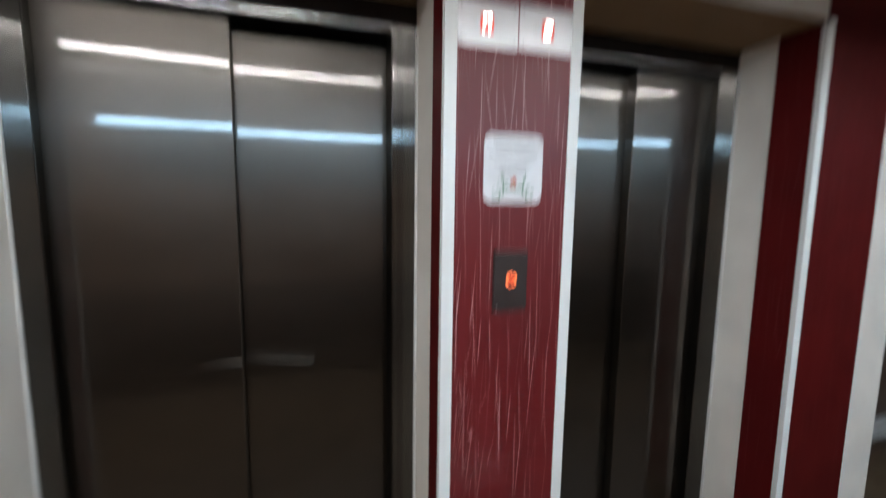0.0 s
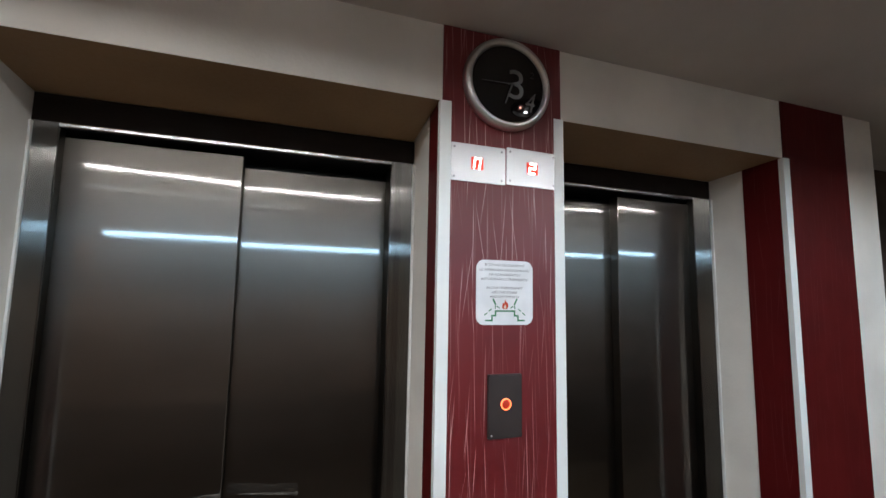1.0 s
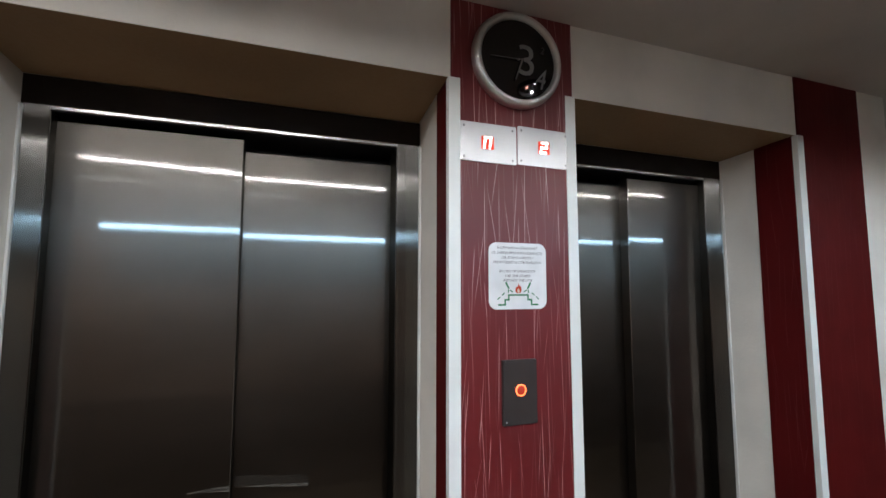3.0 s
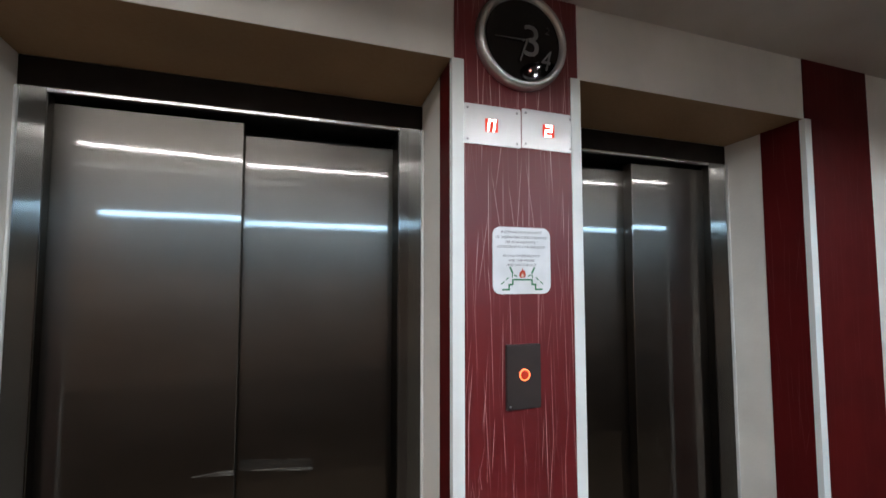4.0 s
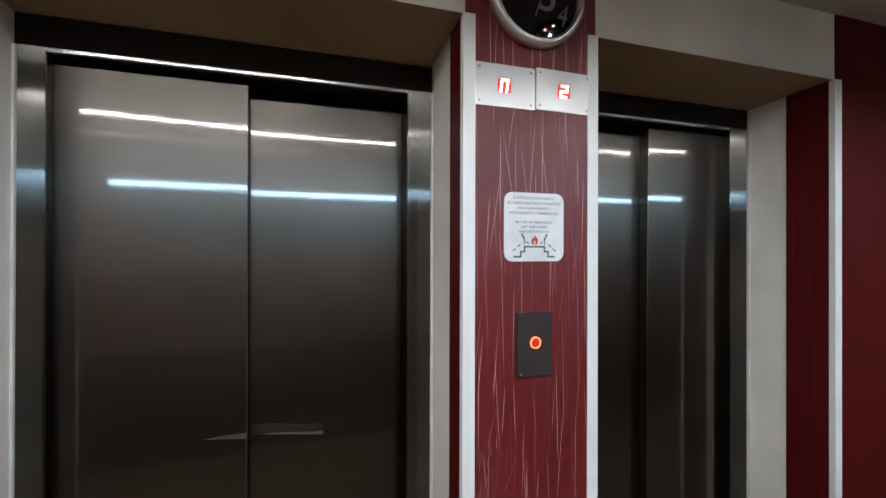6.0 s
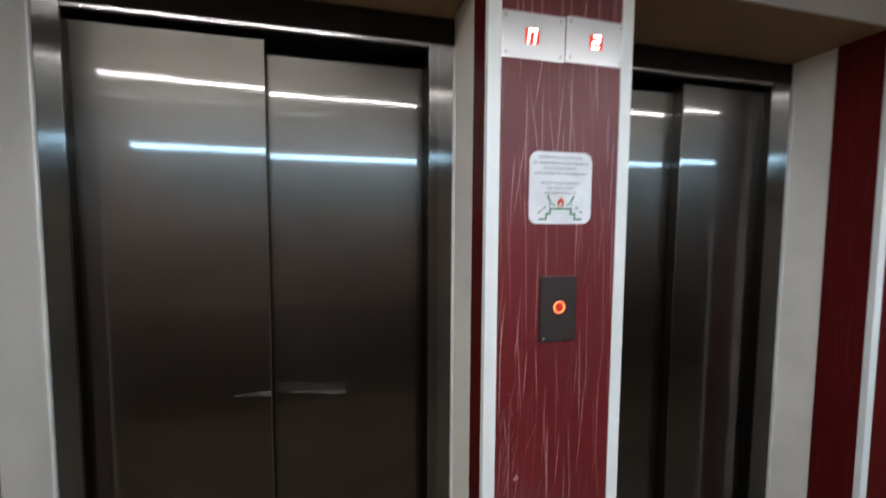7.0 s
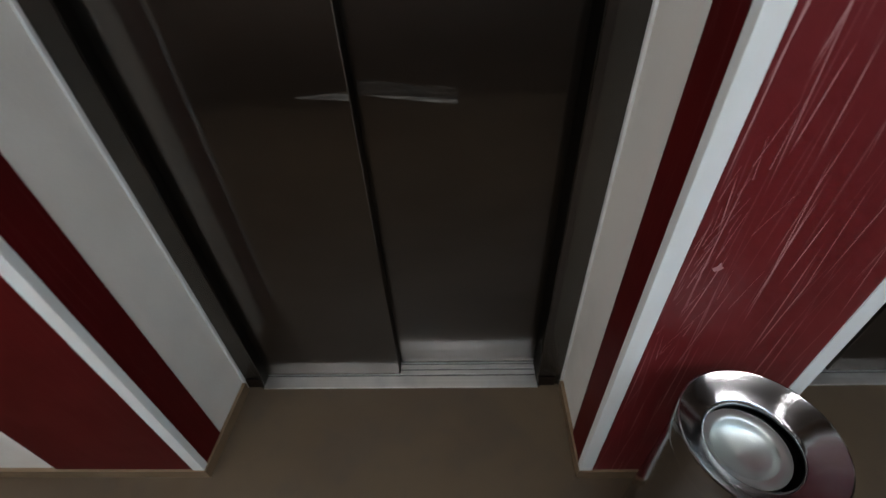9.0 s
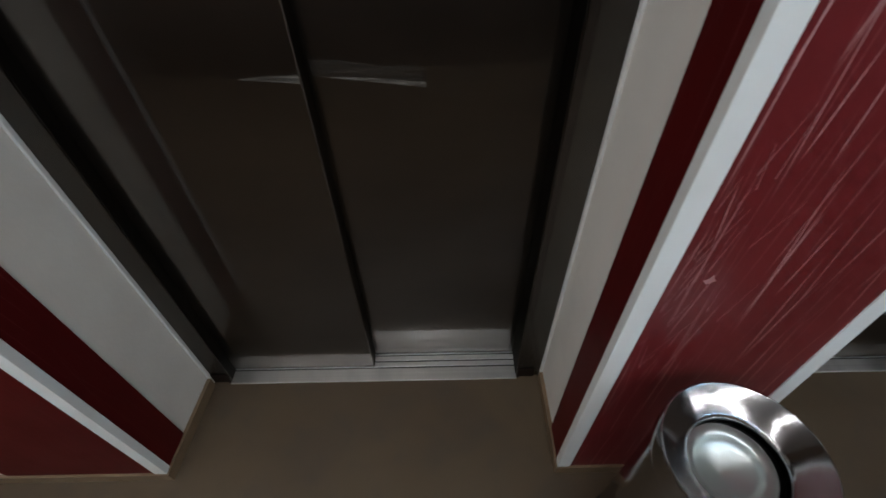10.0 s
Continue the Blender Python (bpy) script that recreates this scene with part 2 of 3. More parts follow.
def under(ob, parent):
    ob.parent = parent
    ob.matrix_parent_inverse = parent.matrix_basis.inverted() if parent.parent is None else (parent.parent.matrix_basis @ parent.matrix_parent_inverse @ parent.matrix_basis).inverted()
    return ob


def part(name, bm, material, parent, label="", smooth=False):
    return tagged(under(finish(name, bm, material, smooth), parent), label)


def thing(name, place, label, category, group=""):
    ob = new(name)
    ob.location = place
    ob.matrix_basis = Matrix.Translation(place)
    return tagged(ob, label, category, group)


def structure(name, bm, material, label, category, smooth=False):
    return tagged(finish(name, bm, material, smooth), label, category, kind="structure")


def lettering(body, size, m, depth=0.0004, width=0.0, shear=0.0):
    """Text of the built-in font as a bmesh, centred, placed by m."""
    cu = bpy.data.curves.new("lettering", "FONT")
    cu.body, cu.size, cu.extrude, cu.align_x, cu.align_y, cu.shear, cu.resolution_u = body, size, depth, "CENTER", "CENTER", shear, 3
    ob = new("lettering", cu)
    me = bpy.data.meshes.new_from_object(ob.evaluated_get(bpy.context.evaluated_depsgraph_get()))
    bpy.data.objects.remove(ob)
    bm = bmesh.new()
    bm.from_mesh(me)
    if width:
        xs = [v.co.x for v in bm.verts]
        if xs:
            k = width / (max(xs) - min(xs))
            bmesh.ops.transform(bm, verts=bm.verts, matrix=Matrix.Diagonal((k, 1, 1, 1)))
    bmesh.ops.transform(bm, verts=bm.verts, matrix=m)
    return bm


FACING = pose(0, 0, 0, 90)


def on_wall(x, y, z, turn=0):
    """The pose of a flat thing that faces the hall at that place."""
    return Matrix.Translation((x, y, z)) @ FACING @ pose(0, 0, 0, 0, 0, turn)


# ---------- the large structure ----------
LEFT_X, RIGHT_X, BACK_Y = -3.6, 4.4, -1.9
LREV, LREV_B = -1.072, -1.056      # side of the wide recess, at the hall and at the frame
RREV, RREV_B = 1.386, 1.345        # side of the narrow recess, at the hall and at the frame
END_X = 1.945                      # end of the lift wall

structure("floor", box(bmesh.new(), LEFT_X - 0.2, RIGHT_X + 0.2, BACK_Y - 0.2, 1.0, -0.12, 0.0), FLOOR, "smooth dark brown floor covering of the lift lobby", "floor")

LAMP_Y = (-0.68, -1.50)
LAMP_START = {-0.68: -3.3, -1.50: -3.3}
LAMP_DEEP = {-0.68: 0.009, -1.50: 0.007}
LAMP_END = {-0.68: -0.25, -1.50: 3.0}
bm = bmesh.new()
edges = [BACK_Y - 0.2, LAMP_Y[1] - 0.035, LAMP_Y[1] + 0.035, LAMP_Y[0] - 0.035, LAMP_Y[0] + 0.035, 1.0]
for a, b in zip(edges[::2], edges[1::2]):
    box(bm, LEFT_X - 0.2, RIGHT_X + 0.2, a, b, CEIL, CEIL + 0.12)
for y in LAMP_Y:
    box(bm, LEFT_X - 0.2, LAMP_START[y], y - 0.035, y + 0.035, CEIL, CEIL + 0.12)
    box(bm, LAMP_END[y], RIGHT_X + 0.2, y - 0.035, y + 0.035, CEIL, CEIL + 0.12)
structure("ceiling", bm, CEIL_PAINT, "dim off-white painted ceiling over the lift lobby", "ceiling")

# the lift wall: two blocks, the pillar and the lintels over the recesses
W = 0.6
structure("wall_north_left", prism(bmesh.new(), [(LEFT_X, 0), (LREV, 0), (LREV_B, FRAME_Y), (LREV_B, W), (LEFT_X, W)], 0, CEIL, "z"), PLASTER, "off-white plastered wall beside the wide lift", "wall")
structure("wall_north_pillar", box(bmesh.new(), 0, PIL, 0, W, 0, CEIL), PLASTER, "off-white plastered pillar between the two lifts", "wall")
structure("wall_north_right", prism(bmesh.new(), [(RREV, 0), (END_X, 0), (END_X, W), (RREV_B, W), (RREV_B, FRAME_Y)], 0, CEIL, "z"), PLASTER, "off-white plastered wall beside the narrow lift", "wall")
SOFFIT_LINE = [(0, SOFFIT), (0.003, SOFFIT), (0.003, SOFFIT + 0.005), (FRAME_Y, SOFFIT_B + 0.005), (W, SOFFIT_B + 0.005), (W, CEIL), (0, CEIL)]
structure("wall_north_lintel_left", prism(bmesh.new(), SOFFIT_LINE, LREV, 0, "x"), PLASTER, "off-white plastered lintel over the wide lift recess", "wall")
structure("wall_north_lintel_right", prism(bmesh.new(), SOFFIT_LINE, PIL, RREV, "x"), PLASTER, "off-white plastered lintel over the narrow lift recess", "wall")

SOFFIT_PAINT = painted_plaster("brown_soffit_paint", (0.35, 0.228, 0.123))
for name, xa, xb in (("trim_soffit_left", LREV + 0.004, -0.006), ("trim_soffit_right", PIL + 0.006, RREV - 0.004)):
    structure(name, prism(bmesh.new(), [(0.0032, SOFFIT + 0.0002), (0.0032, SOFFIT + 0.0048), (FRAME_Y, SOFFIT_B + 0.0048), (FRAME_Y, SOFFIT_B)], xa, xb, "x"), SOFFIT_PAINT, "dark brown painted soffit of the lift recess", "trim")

# walls that close the lobby
bm = box(bmesh.new(), LEFT_X - 0.2, RIGHT_X + 0.2, BACK_Y - 0.2, BACK_Y, 0.78, 1.93)
structure("wall_south_frieze", box(bmesh.new(), LEFT_X - 0.2, RIGHT_X + 0.2, BACK_Y - 0.2, BACK_Y - 0.002, 1.93, CEIL), FRIEZE_PAINT, "unseen grey upper band opposite the lifts, toned to limit bounced light", "wall")
structure("wall_south", bm, FAR_PAINT, "plain painted wall opposite the lifts", "wall")
structure("wall_south_dado", box(bmesh.new(), LEFT_X - 0.2, RIGHT_X + 0.2, BACK_Y - 0.2, BACK_Y + 0.012, 0, 0.78), DADO, "dark brown dado on the wall opposite the lifts", "wall")
structure("wall_west", box(bmesh.new(), LEFT_X - 0.2, LEFT_X, BACK_Y + 0.012, W, 0, CEIL), FAR_PAINT, "plain painted end wall of the lobby", "wall")
structure("wall_east", box(bmesh.new(), RIGHT_X, RIGHT_X + 0.2, BACK_Y + 0.012, 1.0, 0, CEIL), FAR_PAINT, "plain painted end wall of the lobby", "wall")
structure("wall_north_end", box(bmesh.new(), END_X, RIGHT_X, 0.42, W, 0, CEIL), DADO, "dark wall set back past the lift wall", "wall")
structure("wall_ledge", box(bmesh.new(), END_X + 0.002, RIGHT_X, 0.33, 0.42, 0.17, 0.24, 0.006), LEDGE_GREY, "grey painted ledge along the dark set-back wall", "trim")

# red cladding: sheets on the faces, and bands that turn into the recesses
T, BAND, BAND_R = 0.005, 0.102, 0.145


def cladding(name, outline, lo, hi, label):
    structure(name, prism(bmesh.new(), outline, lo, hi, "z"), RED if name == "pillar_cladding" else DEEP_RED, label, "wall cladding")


SK = 0.042
cladding("pillar_cladding", [(0, 0), (PIL, 0), (PIL, -T), (0, -T)], SK, CEIL - 0.001, "dark red laminate with pale hair-like streaks on the pillar")
# worn place low on the pillar: pale scratches and a chip
rng = random.Random(7)
bm = bmesh.new()
for k in range(34):
    x0 = 0.032 + abs(rng.gauss(0, 0.055))
    z0 = rng.gauss(0.80, 0.14)
    length, lean = rng.uniform(0.025, 0.11), rng.gauss(0.16, 0.14)
    half = rng.uniform(0.0003, 0.0007)
    if x0 > 0.33 or not 0.3 < z0 < 1.1:
        continue
    a, b = Vector((x0, z0)), Vector((x0 + lean * length, z0 + length))
    side = Vector((b.y - a.y, a.x - b.x)).normalized() * half
    quad = [a - side, b - side * 0.3, b + side * 0.3, a + side]
    bm.faces.new([bm.verts.new((q.x, -T - 0.0004, q.y)) for q in quad])
CHIP = plain_paint("chipped_laminate_pale", (0.4, 0.2, 0.195), 0.6)
tagged(part("scratches", bm, CHIP, bpy.data.objects["pillar_cladding"], "fine pale scratches"), kind="stuff")
part("chip", prism(bmesh.new(), [(0.078, 0.813), (0.083, 0.806), (0.09, 0.808), (0.096, 0.814), (0.091, 0.818), (0.088, 0.826), (0.084, 0.817)], -T - 0.0006, -T, "y"), CHIP, bpy.data.objects["pillar_cladding"], "small pale chip in the laminate")
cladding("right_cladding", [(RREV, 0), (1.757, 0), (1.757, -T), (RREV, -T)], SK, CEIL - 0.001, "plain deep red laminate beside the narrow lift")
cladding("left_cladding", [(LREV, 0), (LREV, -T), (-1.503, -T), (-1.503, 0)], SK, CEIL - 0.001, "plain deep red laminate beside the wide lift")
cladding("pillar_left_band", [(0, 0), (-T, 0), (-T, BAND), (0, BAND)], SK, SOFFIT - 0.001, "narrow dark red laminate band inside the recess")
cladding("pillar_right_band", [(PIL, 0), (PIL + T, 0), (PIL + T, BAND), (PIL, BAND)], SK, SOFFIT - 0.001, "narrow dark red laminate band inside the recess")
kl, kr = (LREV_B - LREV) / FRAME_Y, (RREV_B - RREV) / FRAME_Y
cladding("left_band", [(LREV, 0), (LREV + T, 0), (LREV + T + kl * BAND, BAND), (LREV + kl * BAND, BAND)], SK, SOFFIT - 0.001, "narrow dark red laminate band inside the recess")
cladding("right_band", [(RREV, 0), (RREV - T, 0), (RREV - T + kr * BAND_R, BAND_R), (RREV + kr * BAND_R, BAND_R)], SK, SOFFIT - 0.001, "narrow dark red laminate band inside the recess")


def corner_trim(name, x, side):
    """A white angle over a corner; side is the way from the corner to the recess, -1 or 1."""
    g, leg, deep = 0.003, 0.026, 0.013
    xo = x + side * (T + g)
    xi = x - side * leg
    outline = [(xo, -T - g), (xi, -T - g), (xi, -T + 0.0005), (x + side * (T + 0.0005), -T + 0.0005), (x + side * (T + 0.0005), deep), (xo, deep)]
    bm = prism(bmesh.new(), outline, SK, SOFFIT - 0.002, "z")
    upright = [e for e in bm.edges if abs(e.verts[0].co.z - e.verts[1].co.z) > 0.5]
    bmesh.ops.bevel(bm, geom=upright, offset=0.0012, segments=2, affect="EDGES", profile=0.5)
    structure(name, bm, WHITE_TRIM, "white plastic corner trim up the recess edge", "trim")


corner_trim("corner_trim_1", LREV, 1)
corner_trim("corner_trim_2", 0.0, -1)
corner_trim("corner_trim_3", PIL, 1)
corner_trim("corner_trim_4", RREV, -1)

# low skirting
ST = 0.011
for name, outline in (
    ("baseboard_left", [(LEFT_X, 0), (LEFT_X, -ST), (LREV + ST, -ST), (LREV + ST, 0)]),
    ("baseboard_left_recess", [(LREV, 0), (LREV + ST, 0), (LREV_B + ST, FRAME_Y - 0.012), (LREV_B, FRAME_Y - 0.012)]),
    ("baseboard_pillar", [(-ST, 0), (-ST, -ST), (PIL + ST, -ST), (PIL + ST, 0)]),
    ("baseboard_pillar_left", [(-ST, 0), (0, 0), (0, FRAME_Y - 0.012), (-ST, FRAME_Y - 0.012)]),
    ("baseboard_pillar_right", [(PIL, 0), (PIL + ST, 0), (PIL + ST, FRAME_Y - 0.012), (PIL, FRAME_Y - 0.012)]),
    ("baseboard_right_recess", [(RREV, 0), (RREV - ST, 0), (RREV_B - ST, FRAME_Y - 0.012), (RREV_B, FRAME_Y - 0.012)]),
    ("baseboard_right", [(RREV - ST, 0), (RREV - ST, -ST), (END_X, -ST), (END_X, 0)]),
):
    structure(name, prism(bmesh.new(), outline, 0, SK - 0.002, "z"), SKIRT, "low tan skirting tile along the wall", "baseboard")

# white bead where plaster meets the steel frames
for k, (x, s) in enumerate(((LREV_B, 1), (0.0, -1), (PIL, 1), (RREV_B, -1))):
    lo, hi = sorted((x, x + s * 0.007))
    structure(f"trim_bead_{k + 1}", box(bmesh.new(), lo, hi, FRAME_Y - 0.011, FRAME_Y + 0.001, 0.0, 2.0, 0.002), SEALANT, "thin white sealant bead along the steel frame", "trim")


# ---------- lifts ----------
def door_sheet(x0, x1, y, thick, z0, z1, lean_a, lean_b, tip):
    """A folded steel panel with eased edges that swells slightly below its top, by lean_a at its left side and lean_b at its right, and whose upper part tips back by tip."""
    nx, nz, ease = 8, 90, 0.0022
    bm = bmesh.new()
    grid = []
    for k in range(nz + 1):
        z = z0 + ease + (z1 - z0 - 2 * ease) * k / nz
        swell = 0.05 * (1 - math.cos(math.pi * min(1.0, max(0.0, (z - 1.80) / 0.15))))
        bow = tip * 0.05 * (1 - math.cos(math.pi * min(1.0, max(0.0, (z - 1.40) / 0.80))))
        grid.append([bm.verts.new((x0 + ease + (x1 - x0 - 2 * ease) * i / nx, y + (lean_a + (lean_b - lean_a) * i / nx) * swell + bow, z)) for i in range(nx + 1)])
    for lower, upper in zip(grid, grid[1:]):
        for i in range(nx):
            bm.faces.new((lower[i], lower[i + 1], upper[i + 1], upper[i]))
    rim = grid[0] + [row[-1] for row in grid[1:]] + grid[-1][-2::-1] + [row[0] for row in grid[-2:0:-1]]
    cx, cz = (x0 + x1) / 2, (z0 + z1) / 2
    eased = [bm.verts.new((cx + (v.co.x - cx) * (x1 - x0) / (x1 - x0 - 2 * ease), v.co.y + ease, cz + (v.co.z - cz) * (z1 - z0) / (z1 - z0 - 2 * ease))) for v in rim]
    back = [bm.verts.new((v.co.x, y + thick, v.co.z)) for v in eased]
    for a, b in ((rim, eased), (eased, back)):
        for i in range(len(a)):
            k = (i + 1) % len(a)
            bm.faces.new((a[i], b[i], b[k], a[k]))
    bm.faces.new(back)
    bmesh.ops.recalc_face_normals(bm, faces=bm.faces)
    return bm


def lift_entrance(x0, x1, a, b, joint, front_left, warps, label):
    """Steel frame between x0 and x1, clear opening a to b, two sliding panels that overlap at joint; front_left: the left panel runs in front; warps: how the front and the rear sheet are bent."""
    y = FRAME_Y
    root = thing("lift_door", ((a + b) / 2, y, 0), label, "lift door", "lift doors")
    HEAD = 1.992
    for lo, hi, inner in ((x0, a, a), (b, x1, b)):
        deep_side = (inner == a) != front_left
        bm = box(bmesh.new(), lo, hi, y, y + (0.0815 if deep_side else 0.0365), 0.0, HEAD + 0.012, 0.0015)
        jamb = part("jamb", bm, FRAME_STEEL, root, "brushed steel door jamb")
        rx = sorted((inner, inner + (0.0025 if inner == a else -0.0025)))
        # inner side takes a darker steel: the shade there is in the colour
        part("jamb_return", box(bmesh.new(), rx[0], rx[1], y + 0.003, y + (0.081 if deep_side else 0.036), 0.008, HEAD - 0.001), JAMB_SIDE, jamb, "inner side of the jamb, its shade put into the colour")
    # near-black colour stands for the dark that the steel header mirrors
    part("header", box(bmesh.new(), x0, x1, y + 0.002, y + 0.2, HEAD + 0.013, SOFFIT_B - 0.0005), HEADER_DARK, root, "steel header over the door, its dark reflection put into the colour")
    part("header_lip", box(bmesh.new(), a, b, y - 0.001, y + 0.018, HEAD, HEAD + 0.0125, 0.003), LIP_STEEL, root, "bright steel lip under the header")
    part("track_cover", box(bmesh.new(), a, b, y + 0.019, y + 0.2, HEAD + 0.004, HEAD + 0.0125), BLACK, root, "black underside of the header")
    # black sheet in place of the unlit shaft behind the panels
    part("shaft_dark_sheet", box(bmesh.new(), a - 0.02, b + 0.02, y + 0.2, y + 0.21, 0, 2.05), BLACK, root, "black sheet standing for the dark shaft behind the panels")
    front, deep = y + 0.037, y + 0.082
    for first in (True, False):
        left = first == front_left
        lap = 0.0 if first else 0.07
        lo, hi = (a - 0.04, joint + lap) if left else (joint - lap, b + 0.04)
        f = front if first else deep
        bm = door_sheet(lo, hi, f, 0.042 if first else 0.03, 0.009, 1.977 if first else 1.955, *warps[0 if first else 1])
        part("front_panel" if first else "rear_panel", bm, DOOR_STEEL, root, "brushed steel sliding panel", True)
    # sill with its running grooves
    part("sill_bed", box(bmesh.new(), a - 0.01, b + 0.01, y - 0.008, y + 0.2, -0.02, 0.0015), BLACK, root, "dark grooves of the sill")
    for s0, s1 in ((-0.012, 0.032), (0.037, 0.054), (0.059, 0.076), (0.081, 0.14)):
        part("sill_rail", box(bmesh.new(), a, b, y + s0, y + s1, 0.0, 0.006, 0.0015), SILL_ALU, root, "worn ribbed aluminium sill strip")
    for s in (a, b):
        # thin dark brown strip over the lowest 45 mm of each jamb face
        part("jamb_foot", box(bmesh.new(), s - 0.055 if s == a else s + 0.002, s - 0.002 if s == a else s + 0.055, y - 0.004, y - 0.0005, 0.0, 0.045, 0.001), HEADER_DARK, root, "dark brown strip low on the jamb")
    return root


wide = lift_entrance(LREV_B, -0.002, -0.994, -0.079, -0.537, True, ((0.0, 0.010, 0.0), (0.004, 0.006, 0.03)), "wide brushed steel lift door with two sliding panels, closed")
narrow = lift_entrance(PIL + 0.002, RREV_B, 0.458, 1.25, 0.872, False, ((0.0, 0.0, -0.09), (0.0, 0.0, -0.05)), "narrow brushed steel lift door with two sliding panels, closed")
# pale marks across the wide door panels: the glint of a dent as colour
def glint_film(name, tone, cover):
    """A thin film of fine level pale lines, open between them, that paints a glint."""
    n = Nodes(name)
    lines = n.noise(1.0, n.scaled((9, 9, 260)), 3)
    n.put(n.p.inputs["Alpha"], n.m("MULTIPLY", n.ramp(lines, 0.3, 0.7), cover))
    return n.done(n.mix(lines, tone, tuple(c * 0.75 for c in tone)), 0.45)


GLINT, GLINT_EDGE = glint_film("pale_glint", (0.11, 0.1, 0.085), 0.28), glint_film("pale_glint_edge", (0.2, 0.185, 0.16), 0.9)
for outline, y, mat in (
    ([(-0.645, 0.980), (-0.539, 0.971), (-0.539, 0.987), (-0.6, 0.985)], FRAME_Y + 0.037, GLINT_EDGE),
    ([(-0.530, 0.964), (-0.430, 0.951), (-0.325, 0.938), (-0.325, 0.974), (-0.430, 0.983), (-0.530, 0.997)], FRAME_Y + 0.082, GLINT),
    ([(-0.500, 0.960), (-0.430, 0.951), (-0.325, 0.938), (-0.325, 0.947), (-0.430, 0.957)], FRAME_Y + 0.0814, GLINT_EDGE),
):
    part("dent_glint", prism(bmesh.new(), outline, y - 0.0012, y + 0.001, "y"), mat, wide, "pale level glint of a dent, put into the colour")


# ---------- ceiling lamps and the tube opposite ----------
def glow_bar(x0, x1, y0, y1, z0, z1):
    """A long thin bar in short lengths end to end."""
    bm = box(bmesh.new(), x0, x1, y0, y1, z0, z1)
    n = round((x1 - x0) / 0.25)
    for k in range(1, n):
        bmesh.ops.bisect_plane(bm, geom=list(bm.verts) + list(bm.edges) + list(bm.faces), plane_co=(x0 + (x1 - x0) * k / n, 0, 0), plane_no=(1, 0, 0))
    return bm


for y, LAMP in zip(LAMP_Y, LAMPS):
    lamp = thing("ceiling_light", ((LAMP_END[y] + LAMP_START[y]) / 2, y, CEIL), "long slim recessed ceiling light with a white diffuser, lit", "ceiling light", "ceiling lights")
    bm = bmesh.new()
    box(bm, LAMP_START[y], LAMP_END[y], y - 0.035, y + 0.035, CEIL + 0.05, CEIL + 0.06)
    box(bm, LAMP_START[y], LAMP_END[y], y - 0.035, y - 0.03, CEIL + 0.002, CEIL + 0.05)
    box(bm, LAMP_START[y], LAMP_END[y], y + 0.03, y + 0.035, CEIL + 0.002, CEIL + 0.05)
    part("housing", bm, HEADER_DARK, lamp, "dark recessed channel")
    part("diffuser", glow_bar(LAMP_START[y] + 0.01, LAMP_END[y] - 0.01, y - 0.0095, y + 0.0095, CEIL + LAMP_DEEP[y], CEIL + LAMP_DEEP[y] + 0.003), LAMP, lamp, "glowing white diffuser")

DLX, DLY = 0.503, -0.448
downlight = thing("ceiling_downlight", (DLX, DLY, CEIL), "small round ceiling downlight with three lit points", "ceiling light")
bm = lathe(bmesh.new(), [(0.0, -0.004), (0.058, -0.004), (0.060, -0.018), (0.065, -0.018), (0.068, -0.014), (0.068, 0.0)], 40)
bmesh.ops.transform(bm, verts=bm.verts, matrix=Matrix.Translation((DLX, DLY, CEIL)))
part("housing", bm, BLACK, downlight, "round dark housing", True)
for dx, dy, r, mat in ((-0.018, 0.036, 0.007, LED_WHITE), (-0.029, -0.006, 0.004, LED_WARM), (0.012, -0.037, 0.005, LED_WHITE)):
    bm = lathe(bmesh.new(), [(0.0, -0.0095), (r * 0.7, -0.0085), (r, -0.0065), (r, -0.003), (0.0, -0.003)], 16)
    bmesh.ops.transform(bm, verts=bm.verts, matrix=Matrix.Translation((DLX + dx, DLY + dy, CEIL)))
    part("lit_point", bm, mat, downlight, "bright lit point", True)

tube = thing("wall_tube_light", (0.935, BACK_Y, 1.97), "long cool white tube light on the wall opposite the lifts, lit", "wall light")
# hood and lip are added to hold tube light below the lift lintels
part("hood", box(bmesh.new(), -1.63, 3.5, BACK_Y + 0.0305, BACK_Y + 0.2, 1.986, 1.994, 0.002), LEDGE_GREY, tube, "unseen grey hood added to keep tube light off the upper wall")
part("hood_lip", box(bmesh.new(), -1.63, 3.5, BACK_Y + 0.191, BACK_Y + 0.2, 1.958, 1.9855, 0.002), LEDGE_GREY, tube, "unseen grey lip added to lower the cutoff of the tube light")
part("backplate", box(bmesh.new(), -1.63, 3.5, BACK_Y, BACK_Y + 0.03, 1.93, 2.01, 0.004), WHITE_TRIM, tube)
bm = bmesh.new()
lathe(bm, [(0.0, -2.54)] + [(0.014, -2.54 + 5.08 * k / 20) for k in range(21)] + [(0.0, 2.54)], 12)
bmesh.ops.transform(bm, verts=bm.verts, matrix=Matrix.Translation((0.935, BACK_Y + 0.055, 1.965)) @ pose(0, 0, 0, 0, 90, 0))
part("tube", bm, TUBE, tube, "glowing cool white tube", True)

strip = thing("wall_strip_light", (-1.9, BACK_Y, 2.3), "thin white strip light high on the wall opposite the lifts", "wall light")
part("channel", box(bmesh.new(), -3.5, -0.3, BACK_Y - 0.002, BACK_Y + 0.012, 2.288, 2.312, 0.002), LEDGE_GREY, strip, "grey channel")
